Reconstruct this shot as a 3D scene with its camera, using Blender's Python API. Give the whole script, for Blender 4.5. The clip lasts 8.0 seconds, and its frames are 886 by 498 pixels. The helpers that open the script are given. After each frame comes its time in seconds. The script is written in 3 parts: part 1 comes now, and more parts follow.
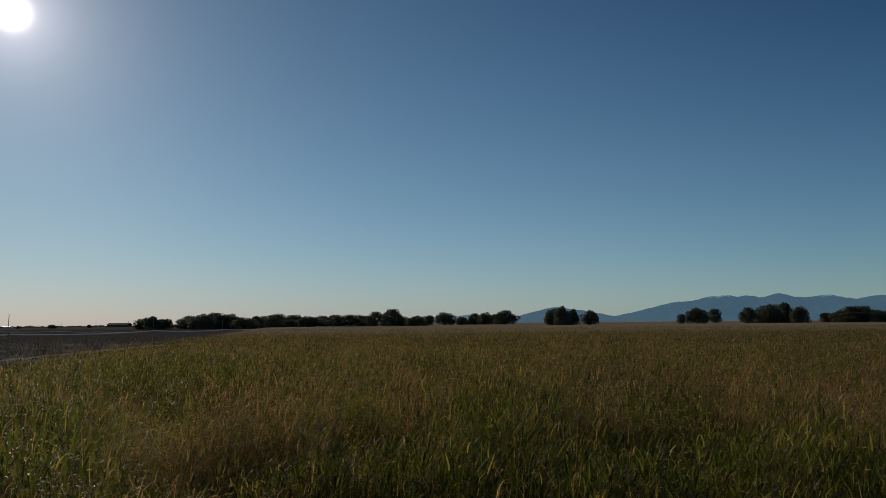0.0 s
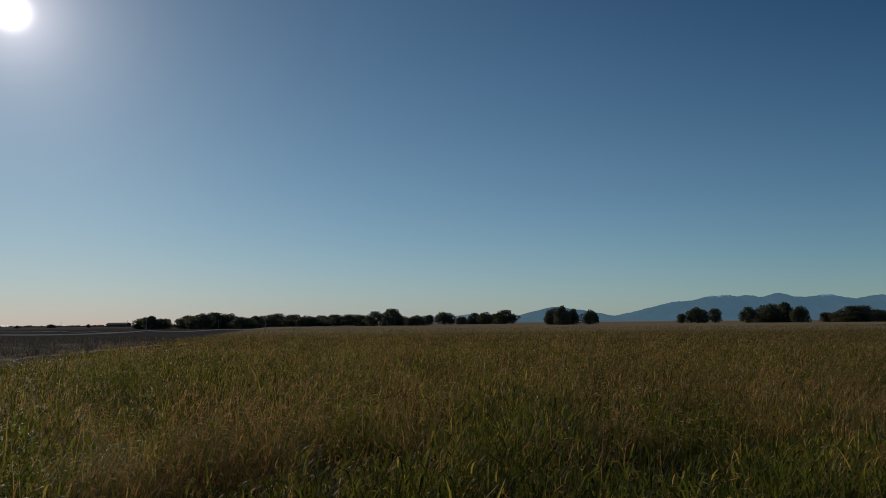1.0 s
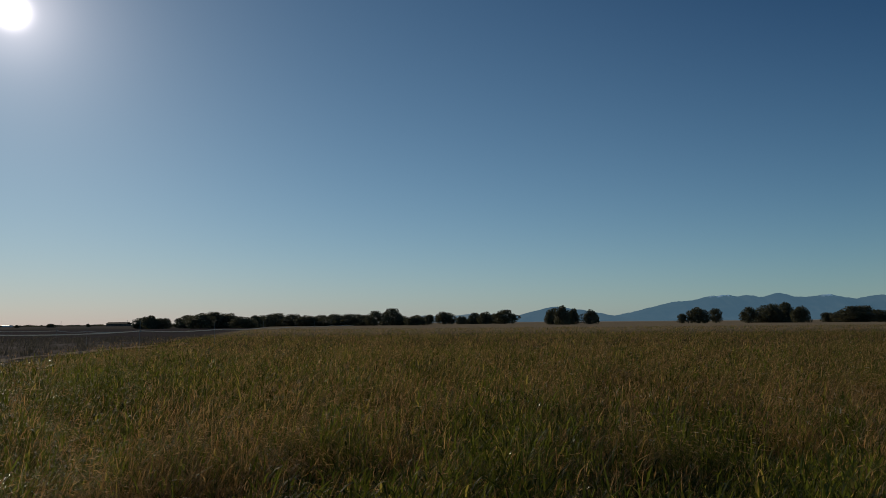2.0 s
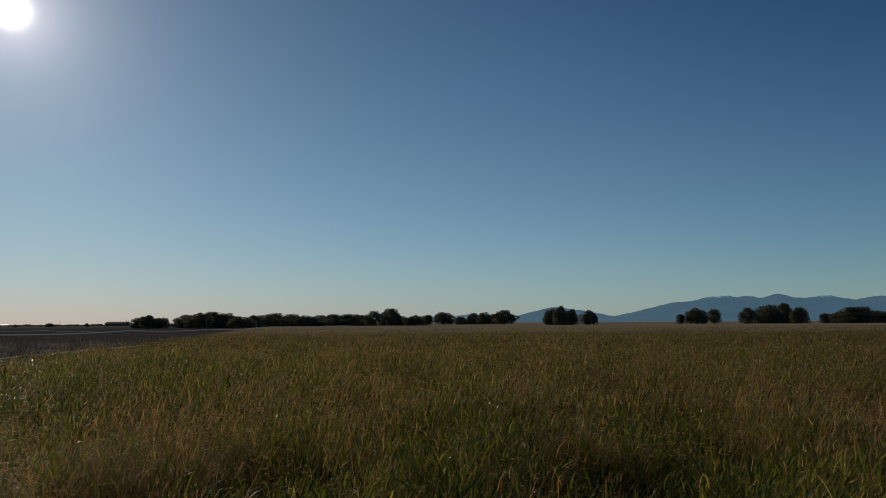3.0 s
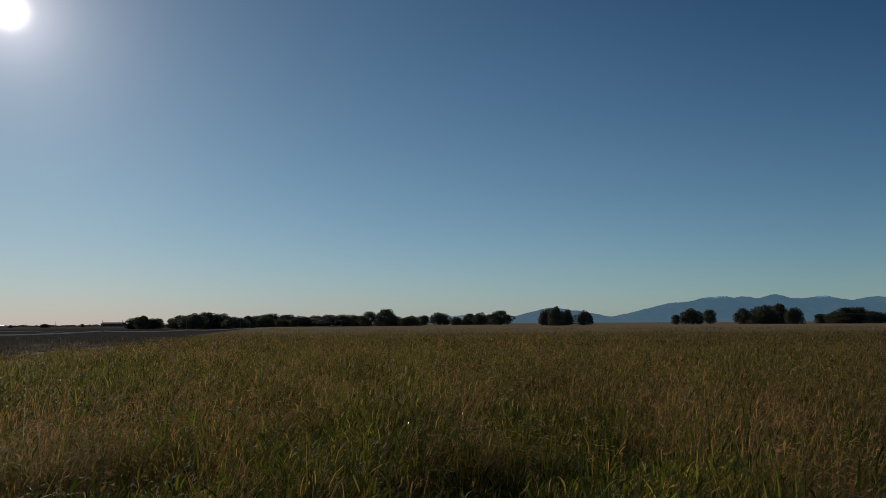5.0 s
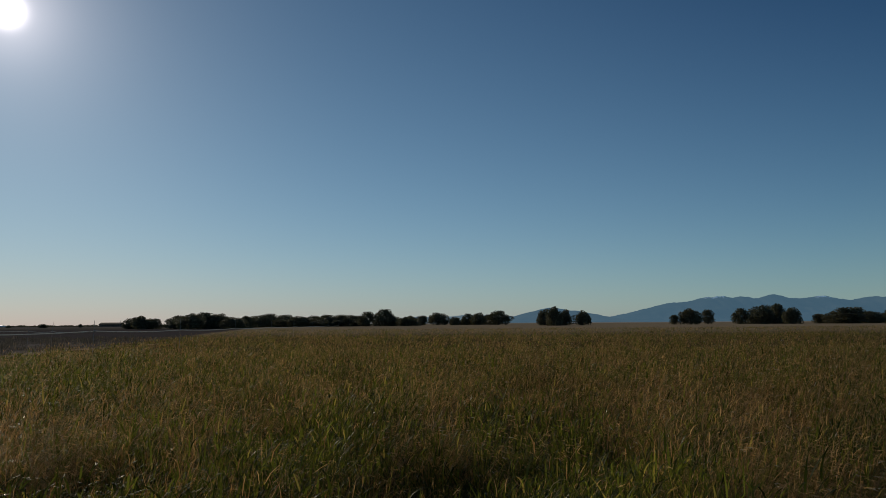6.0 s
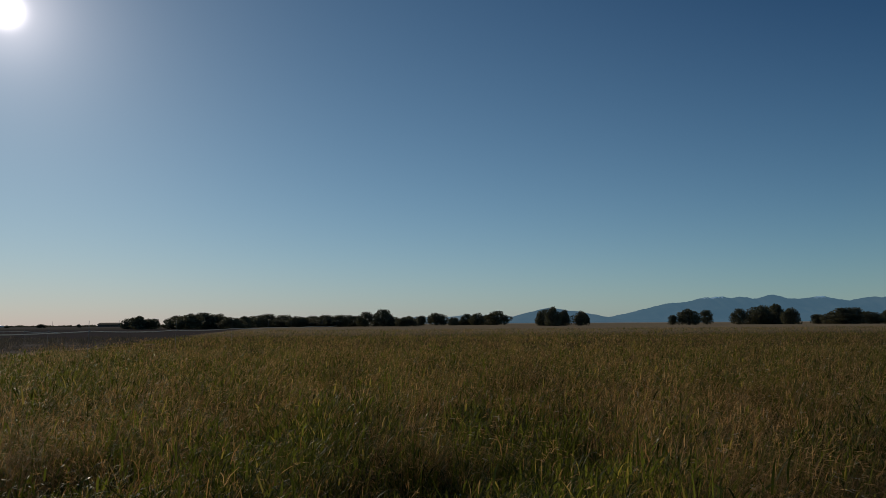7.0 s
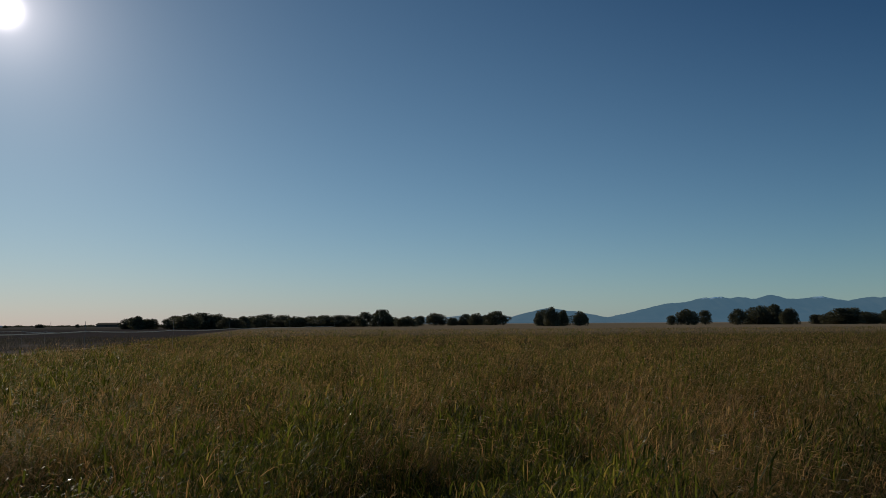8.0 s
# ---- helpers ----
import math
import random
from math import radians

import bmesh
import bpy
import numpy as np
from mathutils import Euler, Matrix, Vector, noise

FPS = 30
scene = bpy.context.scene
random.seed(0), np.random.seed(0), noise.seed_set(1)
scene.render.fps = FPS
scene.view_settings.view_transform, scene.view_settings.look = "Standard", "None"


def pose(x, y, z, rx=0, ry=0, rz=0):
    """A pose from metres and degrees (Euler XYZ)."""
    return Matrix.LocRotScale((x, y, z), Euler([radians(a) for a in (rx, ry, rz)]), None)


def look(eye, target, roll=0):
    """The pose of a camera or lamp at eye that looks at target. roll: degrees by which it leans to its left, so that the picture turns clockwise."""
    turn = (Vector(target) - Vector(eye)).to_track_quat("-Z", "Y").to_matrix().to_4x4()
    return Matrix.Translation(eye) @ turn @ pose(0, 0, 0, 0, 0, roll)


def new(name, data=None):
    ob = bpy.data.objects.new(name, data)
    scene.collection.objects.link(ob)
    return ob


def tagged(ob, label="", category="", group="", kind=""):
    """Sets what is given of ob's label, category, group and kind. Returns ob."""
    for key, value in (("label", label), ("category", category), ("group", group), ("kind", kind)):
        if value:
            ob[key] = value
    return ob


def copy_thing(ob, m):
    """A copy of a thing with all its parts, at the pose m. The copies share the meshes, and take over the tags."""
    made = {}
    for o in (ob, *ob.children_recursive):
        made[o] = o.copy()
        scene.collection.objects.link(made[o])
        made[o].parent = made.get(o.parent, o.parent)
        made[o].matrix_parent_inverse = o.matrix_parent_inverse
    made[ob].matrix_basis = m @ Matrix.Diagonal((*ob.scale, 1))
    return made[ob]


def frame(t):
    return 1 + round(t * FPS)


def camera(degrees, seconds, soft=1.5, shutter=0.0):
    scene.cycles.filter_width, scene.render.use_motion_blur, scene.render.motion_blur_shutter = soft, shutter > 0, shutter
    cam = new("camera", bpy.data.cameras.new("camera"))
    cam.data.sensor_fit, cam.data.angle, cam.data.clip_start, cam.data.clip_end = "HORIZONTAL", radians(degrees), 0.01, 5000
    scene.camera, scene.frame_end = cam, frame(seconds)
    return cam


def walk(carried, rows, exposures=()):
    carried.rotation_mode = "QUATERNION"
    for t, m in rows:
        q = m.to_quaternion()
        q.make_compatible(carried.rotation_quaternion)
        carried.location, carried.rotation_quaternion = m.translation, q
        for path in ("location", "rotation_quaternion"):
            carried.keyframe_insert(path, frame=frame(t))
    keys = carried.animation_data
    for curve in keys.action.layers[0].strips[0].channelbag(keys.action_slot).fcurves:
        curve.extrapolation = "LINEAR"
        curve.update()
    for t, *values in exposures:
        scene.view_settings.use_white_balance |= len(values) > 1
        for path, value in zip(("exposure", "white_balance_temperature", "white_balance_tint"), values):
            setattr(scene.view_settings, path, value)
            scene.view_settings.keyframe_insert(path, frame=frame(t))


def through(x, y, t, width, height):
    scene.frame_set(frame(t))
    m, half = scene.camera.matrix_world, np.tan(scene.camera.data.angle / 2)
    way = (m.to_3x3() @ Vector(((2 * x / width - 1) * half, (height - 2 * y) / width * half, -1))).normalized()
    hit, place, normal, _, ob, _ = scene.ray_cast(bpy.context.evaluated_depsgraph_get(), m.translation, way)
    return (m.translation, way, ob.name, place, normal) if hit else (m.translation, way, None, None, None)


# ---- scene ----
# ---------------------------------------------------------------- camera
cam = camera(62.7, 8.0, soft=0.7)
METRES, EYE, TILT, LEAN, TURN = 2.5, 1.1, 5.8, 0.5, 0.0
ROWS = [
    (0.0, 0.0, 0.0, 0.0, 0.0, 0.0, -0.0),
    (0.5, -0.0025, 0.0881, -0.0091, -0.02, -0.01, 0.0),
    (1.0, -0.0013, 0.2264, -0.0199, -0.03, -0.03, 0.0),
    (2.5, 0.0546, 0.4265, -0.0316, -0.01, -0.05, -0.1),
    (3.0, 0.1451, 0.4398, -0.034, -0.04, -0.03, -0.16),
    (3.5, 0.2368, 0.451, -0.0346, -0.08, -0.02, -0.19),
    (4.0, 0.3181, 0.4624, -0.0362, -0.12, -0.01, -0.17),
    (4.5, 0.3849, 0.4731, -0.0379, -0.18, -0.0, -0.17),
    (6.0, 0.5216, 0.4924, -0.0437, -0.34, 0.02, -0.16),
    (6.5, 0.5487, 0.497, -0.0441, -0.38, 0.02, -0.18),
    (7.0, 0.5703, 0.5003, -0.0438, -0.42, 0.04, -0.19),
    (7.5, 0.5851, 0.5034, -0.043, -0.46, 0.05, -0.2),
    (8.0, 0.596, 0.5071, -0.0433, -0.5, 0.05, -0.21),
]
EXPOSURE = -1.0
walk(cam, [(t, pose(0, 0, EYE, TILT, LEAN, TURN) @ pose(METRES * x, METRES * y, METRES * z, 90 + pitch, roll, yaw)) for t, x, y, z, yaw, pitch, roll in ROWS],
     exposures=[(0.0, EXPOSURE), (8.0, EXPOSURE)])

# ---------------------------------------------------------------- world and sun
SUN_ELEV, SUN_AZ = radians(20.9), radians(-31.55)          # azimuth from +y, clockwise positive
SUN_DIR = Vector((math.sin(SUN_AZ) * math.cos(SUN_ELEV), math.cos(SUN_AZ) * math.cos(SUN_ELEV), math.sin(SUN_ELEV)))

world = bpy.data.worlds.new("sky")
scene.world = world
world.use_nodes = True
wn, wl = world.node_tree.nodes, world.node_tree.links
wn.clear()
sky = wn.new("ShaderNodeTexSky")
sky.sky_type, sky.sun_disc = "NISHITA", False
sky.sun_elevation, sky.sun_rotation = SUN_ELEV, SUN_AZ
sky.altitude, sky.air_density, sky.dust_density, sky.ozone_density = 700, 1.0, 0.15, 3.0
wcoord = wn.new("ShaderNodeTexCoord")
wdot = wn.new("ShaderNodeVectorMath")
wdot.operation = "DOT_PRODUCT"
wdot.inputs[1].default_value = SUN_DIR
wl.new(wcoord.outputs["Generated"], wdot.inputs[0])


def wmath(op, a, b):
    n = wn.new("ShaderNodeMath")
    n.operation = op
    for i, v in enumerate((a, b)):
        if isinstance(v, (int, float)):
            n.inputs[i].default_value = v
        else:
            wl.new(v, n.inputs[i])
    return n.outputs[0]


# the sun's bright disc and its aureole in the air
pos_dot = wmath("MAXIMUM", wdot.outputs["Value"], 0.0)
core = wmath("ADD", wmath("MULTIPLY", wmath("POWER", pos_dot, 9500.0), 6.0), wmath("MULTIPLY", wmath("POWER", pos_dot, 900.0), 0.62))
halo = wmath("ADD", wmath("MULTIPLY", wmath("POWER", pos_dot, 200.0), 0.38), wmath("MULTIPLY", wmath("POWER", pos_dot, 40.0), 0.11))
glow = wmath("ADD", core, halo)


def wtint(color, f, tint):
    n = wn.new("ShaderNodeMix")
    n.data_type, n.blend_type = "RGBA", "MULTIPLY"
    if isinstance(f, (int, float)):
        n.inputs[0].default_value = f
    else:
        wl.new(f, n.inputs[0])
    wl.new(color, n.inputs[6])
    n.inputs[7].default_value = (*tint, 1)
    return n.outputs[2]


# clean dry air: deeper blue overhead and away from the sun, grey haze low down
wxyz = wn.new("ShaderNodeSeparateXYZ")
wl.new(wcoord.outputs["Generated"], wxyz.inputs[0])
height = wmath("MAXIMUM", wxyz.outputs[2], 0.0)
low = wmath("POWER", 2.718, wmath("MULTIPLY", height, -11.0))
away = wmath("MULTIPLY", wmath("SUBTRACT", 1.0, wmath("MINIMUM", wmath("MAXIMUM", wdot.outputs["Value"], 0.0), 1.0)), 2.0)
air = wtint(sky.outputs[0], 1.0, (1.125, 1.185, 1.06))
air = wtint(air, low, (1.0, 1.0, 1.14))
air = wtint(air, wmath("MULTIPLY", low, wmath("POWER", pos_dot, 2.0)), (0.55, 0.5, 0.66))
air = wtint(air, wmath("POWER", 2.718, wmath("MULTIPLY", height, -45.0)), (0.86, 0.94, 1.1))
air = wtint(air, wmath("MINIMUM", away, 1.0), (0.76, 0.9, 1.0))
air = wtint(air, wmath("MINIMUM", wmath("MULTIPLY", height, 2.2), 1.0), (0.72, 0.78, 0.84))
air = wtint(air, wmath("MINIMUM", wmath("MULTIPLY", wmath("MULTIPLY", wmath("POWER", height, 2.0), away), 8.0), 1.0), (0.6, 0.72, 0.82))
bg_sky, bg_sun, wsum, wout = (wn.new(k) for k in ("ShaderNodeBackground", "ShaderNodeBackground", "ShaderNodeAddShader", "ShaderNodeOutputWorld"))
bg_sky.inputs["Strength"].default_value = 0.1
bg_sun.inputs["Color"].default_value = (1.0, 0.88, 0.87, 1)
wl.new(air, bg_sky.inputs["Color"])
wl.new(glow, bg_sun.inputs["Strength"])
wl.new(bg_sky.outputs[0], wsum.inputs[0])
wl.new(bg_sun.outputs[0], wsum.inputs[1])
wl.new(wsum.outputs[0], wout.inputs["Surface"])

sun_data = bpy.data.lights.new("sun", "SUN")
sun_data.energy, sun_data.angle, sun_data.color = 3.65, radians(0.53), (1.0, 0.86, 0.66)
sun = new("sun", sun_data)
sun.matrix_world = look(SUN_DIR * 100, (0, 0, 0))


# ---------------------------------------------------------------- materials
class Mat:
    """A small builder for node materials."""

    def __init__(self, name):
        self.mat = bpy.data.materials.new(name)
        self.mat.use_nodes = True
        self.n, self.l = self.mat.node_tree.nodes, self.mat.node_tree.links
        self.n.clear()
        self.out = self.n.new("ShaderNodeOutputMaterial")

    def put(self, socket, v):
        if isinstance(v, bpy.types.NodeSocket):
            self.l.new(v, socket)
        elif isinstance(v, tuple) and len(v) == 3 and socket.type == "RGBA":
            socket.default_value = (*v, 1)
        else:
            socket.default_value = v

    def node(self, kind, out=0, props=(), **inputs):
        n = self.n.new(kind)
        for k, v in dict(props).items():
            setattr(n, k, v)
        for k, v in inputs.items():
            self.put(n.inputs[k.replace("_", " ")], v)
        return n.outputs[out]

    def math(self, op, a, b=0.0):
        n = self.n.new("ShaderNodeMath")
        n.operation = op
        self.put(n.inputs[0], a)
        self.put(n.inputs[1], b)
        return n.outputs[0]

    def step(self, v, lo, hi):
        n = self.n.new("ShaderNodeMapRange")
        n.interpolation_type = "SMOOTHSTEP"
        for k, x in (("Value", v), ("From Min", lo), ("From Max", hi)):
            self.put(n.inputs[k], x)
        return n.outputs[0]

    def mix(self, f, a, b):
        n = self.n.new("ShaderNodeMix")
        n.data_type = "RGBA"
        self.put(n.inputs[0], f)
        self.put(n.inputs[6], a)
        self.put(n.inputs[7], b)
        return n.outputs[2]

    def noise(self, scale, detail=4.0, vec=None, rough=0.55):
        n = self.n.new("ShaderNodeTexNoise")
        n.inputs["Scale"].default_value, n.inputs["Detail"].default_value, n.inputs["Roughness"].default_value = scale, detail, rough
        self.l.new(vec or self.place(), n.inputs["Vector"])
        return n.outputs[0]

    def place(self):
        return self.node("ShaderNodeNewGeometry", "Position")

    def bsdf(self, color, rough=0.8, metal=0.0, spec=0.5, normal=None):
        n = self.n.new("ShaderNodeBsdfPrincipled")
        self.put(n.inputs["Base Color"], color)
        self.put(n.inputs["Roughness"], rough)
        n.inputs["Metallic"].default_value = metal
        self.put(n.inputs["Specular IOR Level"], spec)
        if normal is not None:
            self.l.new(normal, n.inputs["Normal"])
        return n.outputs[0]

    def bump(self, height, strength=0.5, distance=0.02):
        return self.node("ShaderNodeBump", 0, Height=height, Strength=strength, Distance=distance)

    def done(self, shader):
        self.l.new(shader, self.out.inputs["Surface"])
        return self.mat


def leaf_material(name, dark, light, dry, dry_share, rough=0.35, through=0.5, spec=0.3, glow=(1.5, 1.3, 0.8), tip=None, ripe=(0.5, 1.0)):
    """Blades and leaves: two tones per blade, some of them withered, light shining through."""
    m = Mat(name)
    rnd = m.node("ShaderNodeNewGeometry", "Random Per Island")
    patch = m.noise(0.55, 3.0)
    tone = m.math("ADD", m.math("MULTIPLY", rnd, 0.6), m.math("MULTIPLY", m.step(patch, 0.3, 0.7), 0.4))
    tone = m.math("POWER", tone, 1.4)
    col = m.mix(tone, dark, light)
    again = m.math("FRACT", m.math("MULTIPLY", rnd, 17.31))
    col = m.mix(m.math("LESS_THAN", again, dry_share), col, dry)
    fine = m.noise(60.0, 2.0)
    col = m.mix(m.math("MULTIPLY", m.step(fine, 0.55, 0.8), 0.3), col, dry)
    if tip:
        # blades ripen from the tip downwards, each to its own degree
        along = m.node("ShaderNodeAttribute", "Fac", (("attribute_name", "along"),))
        late = m.math("FRACT", m.math("MULTIPLY", rnd, 5.77))
        start = m.math("ADD", ripe[0], m.math("MULTIPLY", late, ripe[1] - ripe[0]))
        col = m.mix(m.step(along, start, m.math("ADD", start, 0.35)), col, tip)
    # a few blades lie so that they catch the light, the others are dull
    shiny = m.math("LESS_THAN", m.math("FRACT", m.math("MULTIPLY", rnd, 29.7)), 0.2)
    shiny = m.math("MULTIPLY", shiny, m.step(m.noise(55.0, 1.0), 0.6, 0.64))
    gloss = m.bsdf(col, m.math("SUBTRACT", rough, m.math("MULTIPLY", shiny, 0.26)), spec=m.math("ADD", spec, m.math("MULTIPLY", shiny, 0.28)))
    warm = m.n.new("ShaderNodeMix")
    warm.data_type, warm.blend_type = "RGBA", "MULTIPLY"
    warm.inputs[0].default_value = 1.0
    m.l.new(col, warm.inputs[6])
    warm.inputs[7].default_value = (*glow, 1)
    thru = m.node("ShaderNodeBsdfTranslucent", 0, Color=warm.outputs[2])
    return m.done(m_mix(m, through, gloss, thru))


def m_mix(m, f, a, b):
    n = m.n.new("ShaderNodeMixShader")
    m.put(n.inputs[0], f)
    m.l.new(a, n.inputs[1])
    m.l.new(b, n.inputs[2])
    return n.outputs[0]


def ground_material():
    m = Mat("ground_soil")
    pos = m.place()
    xyz = m.n.new("ShaderNodeSeparateXYZ")
    m.l.new(pos, xyz.inputs[0])
    x, y = xyz.outputs[0], xyz.outputs[1]
    big, mid, fine = m.noise(0.012, 5.0), m.noise(0.35, 5.0), m.noise(9.0, 6.0)
    # the pasture: thatch and low dry grass; the plain beyond the fence: dark stubble and scrub
    soil = m.mix(fine, (0.035, 0.03, 0.018), (0.08, 0.066, 0.038))
    thatch = m.mix(m.step(mid, 0.35, 0.65), (0.13, 0.105, 0.05), (0.085, 0.085, 0.035))
    thatch = m.mix(m.step(big, 0.4, 0.62), thatch, (0.19, 0.14, 0.08))
    pasture = m.mix(m.math("MULTIPLY", m.step(fine, 0.4, 0.6), 0.6), soil, thatch)
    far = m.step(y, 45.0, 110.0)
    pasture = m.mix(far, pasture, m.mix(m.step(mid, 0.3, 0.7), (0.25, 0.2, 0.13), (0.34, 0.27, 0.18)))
    stubble = m.mix(m.step(mid, 0.35, 0.65), (0.14, 0.12, 0.105), (0.22, 0.19, 0.165))
    stubble = m.mix(m.step(big, 0.45, 0.6), stubble, (0.11, 0.1, 0.08))
    # boundary line running away beside the fence
    plough = m.math("MULTIPLY", m.step(y, 48.0, 62.0), m.math("SUBTRACT", 1.0, m.step(y, 190.0, 250.0)))
    stubble = m.mix(plough, stubble, m.mix(mid, (0.07, 0.062, 0.06), (0.11, 0.096, 0.09)))
    edge = m.math("ADD", x, m.math("ADD", 8.2, m.math("MULTIPLY", y, 0.21)))
    # pasture colour turns paler between 700 and 1600 m out
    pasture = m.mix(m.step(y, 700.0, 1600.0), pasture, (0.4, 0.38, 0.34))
    edge = m.math("ADD", edge, m.math("MULTIPLY", m.math("SUBTRACT", mid, 0.5), 3.0))
    col = m.mix(m.step(edge, -1.5, 1.0), stubble, pasture)
    return m.done(m.bsdf(col, 1.0, spec=0.0, normal=m.bump(fine, 0.8, 0.05)))


def track_material():
    m = Mat("bare_earth")
    mid, fine = m.noise(1.3, 5.0), m.noise(14.0, 6.0)
    col = m.mix(m.step(mid, 0.35, 0.65), (0.29, 0.225, 0.16), (0.41, 0.325, 0.24))
    col = m.mix(m.step(fine, 0.5, 0.7), col, (0.28, 0.22, 0.16))
    return m.done(m.bsdf(col, 1.0, spec=0.0, normal=m.bump(fine, 0.7, 0.03)))


def plain_material(name, a, b, scale, rough=0.8, metal=0.0):
    m = Mat(name)
    f = m.noise(scale, 5.0)
    return m.done(m.bsdf(m.mix(m.step(f, 0.3, 0.7), a, b), rough, metal, 0.15, normal=m.bump(m.noise(scale * 6, 4.0), 0.4, 0.01)))


def mountain_material(name, slope_a, slope_b, air, snow_from=None):
    """Far slopes as a plain backdrop; their blue emission paints in the distant haze."""
    m = Mat(name)
    big, fine = m.noise(0.006, 6.0), m.noise(0.03, 6.0)
    col = m.mix(m.step(big, 0.35, 0.65), slope_a, slope_b)
    if snow_from:
        z = m.n.new("ShaderNodeSeparateXYZ")
        m.l.new(m.place(), z.inputs[0])
        high = m.step(z.outputs[2], snow_from, snow_from + 20.0)
        along = z.outputs[0]
        beds = m.math("ADD", m.math("MULTIPLY", m.step(along, 1570.0, 1640.0), m.math("SUBTRACT", 1.0, m.step(along, 1730.0, 1800.0))),
                      m.math("MULTIPLY", m.step(along, 2250.0, 2320.0), m.math("SUBTRACT", 1.0, m.step(along, 2400.0, 2460.0))))
        snow = m.math("MULTIPLY", high, m.math("MULTIPLY", m.step(fine, 0.47, 0.62), beds))
        col = m.mix(snow, col, (0.8, 0.82, 0.85))
    else:
        snow = 0.0
    n = m.n.new("ShaderNodeBsdfPrincipled")
    m.put(n.inputs["Base Color"], col)
    n.inputs["Roughness"].default_value = 1.0
    n.inputs["Specular IOR Level"].default_value = 0.0
    # painted haze: slopes emit the air colour, snow a quarter more
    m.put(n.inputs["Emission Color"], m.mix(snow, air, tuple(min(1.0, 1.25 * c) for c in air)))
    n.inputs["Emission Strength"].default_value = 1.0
    return m.done(n.outputs[0])


M_GREEN = leaf_material("green_blade", (0.012, 0.018, 0.005), (0.135, 0.16, 0.045), (0.24, 0.205, 0.085), 0.06, 0.5, 0.52, 0.04, (2.0, 1.82, 0.75), (0.26, 0.22, 0.08), (0.7, 2.6))
M_DRY = leaf_material("withered_blade", (0.07, 0.046, 0.022), (0.46, 0.315, 0.16), (0.46, 0.34, 0.19), 0.2, 0.75, 0.52, 0.02, (1.5, 1.2, 0.8), (0.52, 0.38, 0.2), (0.2, 0.9))
M_HEAD = leaf_material("seed_head", (0.26, 0.175, 0.08), (0.66, 0.5, 0.27), (0.64, 0.53, 0.33), 0.25, 0.7, 0.6, 0.04, (1.55, 1.3, 0.9))
M_FLUFF = leaf_material("pale_seed_head", (0.5, 0.46, 0.36), (0.64, 0.6, 0.5), (0.55, 0.48, 0.36), 0.2, 0.5, 0.55, 0.3, (1.2, 1.15, 1.0))
M_OAK = leaf_material("oak_leaf", (0.068, 0.073, 0.05), (0.12, 0.123, 0.08), (0.13, 0.125, 0.085), 0.06, 0.6, 0.25, 0.15)
M_BARK = plain_material("bark", (0.06, 0.048, 0.036), (0.12, 0.1, 0.08), 3.0, 0.9)
M_SCRUB = leaf_material("scrub_leaf", (0.06, 0.06, 0.05), (0.13, 0.122, 0.105), (0.2, 0.175, 0.15), 0.2, 0.8, 0.3, 0.05, (1.3, 1.2, 1.0))
M_GROUND, M_TRACK = ground_material(), track_material()
M_STONE = plain_material("pale_stone", (0.22, 0.19, 0.155), (0.32, 0.285, 0.24), 5.0, 0.85)
M_POST = plain_material("grey_post", (0.26, 0.25, 0.23), (0.38, 0.365, 0.34), 8.0, 0.85)
M_TAPE = leaf_material("white_tape", (0.74, 0.74, 0.71), (0.8, 0.8, 0.78), (0.7, 0.7, 0.66), 0.1, 0.5, 0.55, 0.3, (1.0, 1.0, 0.98))
M_BARN = plain_material("barn_wall", (0.1, 0.085, 0.075), (0.16, 0.14, 0.12), 0.6, 0.9)
M_ROOF = plain_material("barn_roof", (0.045, 0.038, 0.034), (0.07, 0.058, 0.05), 0.8, 0.95)
M_WHITE = plain_material("white_sheet", (0.75, 0.75, 0.75), (0.82, 0.82, 0.82), 0.2, 0.5)
# third colour is the haze glow put into each range
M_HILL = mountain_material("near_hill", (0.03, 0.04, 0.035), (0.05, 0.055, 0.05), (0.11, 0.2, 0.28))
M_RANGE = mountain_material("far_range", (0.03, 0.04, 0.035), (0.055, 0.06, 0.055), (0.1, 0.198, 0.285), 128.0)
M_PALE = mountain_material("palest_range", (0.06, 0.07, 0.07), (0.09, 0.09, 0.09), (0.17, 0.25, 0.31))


# ---------------------------------------------------------------- mesh helpers
def mesh_of(name, verts, quads=None, tris=None, mat=None, smooth=True, along=None):
    """A mesh from arrays of corners and of faces."""
    me = bpy.data.meshes.new(name)
    verts = np.asarray(verts, np.float32).reshape(-1, 3)
    q = np.zeros((0, 4), np.int32) if quads is None else np.asarray(quads, np.int32).reshape(-1, 4)
    t = np.zeros((0, 3), np.int32) if tris is None else np.asarray(tris, np.int32).reshape(-1, 3)
    me.vertices.add(len(verts))
    me.vertices.foreach_set("co", verts.ravel())
    loops = np.concatenate([q.ravel(), t.ravel()])
    me.loops.add(len(loops))
    me.loops.foreach_set("vertex_index", loops)
    starts = np.concatenate([np.arange(len(q)) * 4, len(q) * 4 + np.arange(len(t)) * 3]).astype(np.int32)
    me.polygons.add(len(starts))
    me.polygons.foreach_set("loop_start", starts)
    me.polygons.foreach_set("use_smooth", np.full(len(starts), smooth))
    me.update(calc_edges=True)
    me.validate()
    if along is not None:
        me.attributes.new("along", "FLOAT", "POINT").data.foreach_set("value", np.asarray(along, np.float32))
    if mat:
        me.materials.append(mat)
    return me


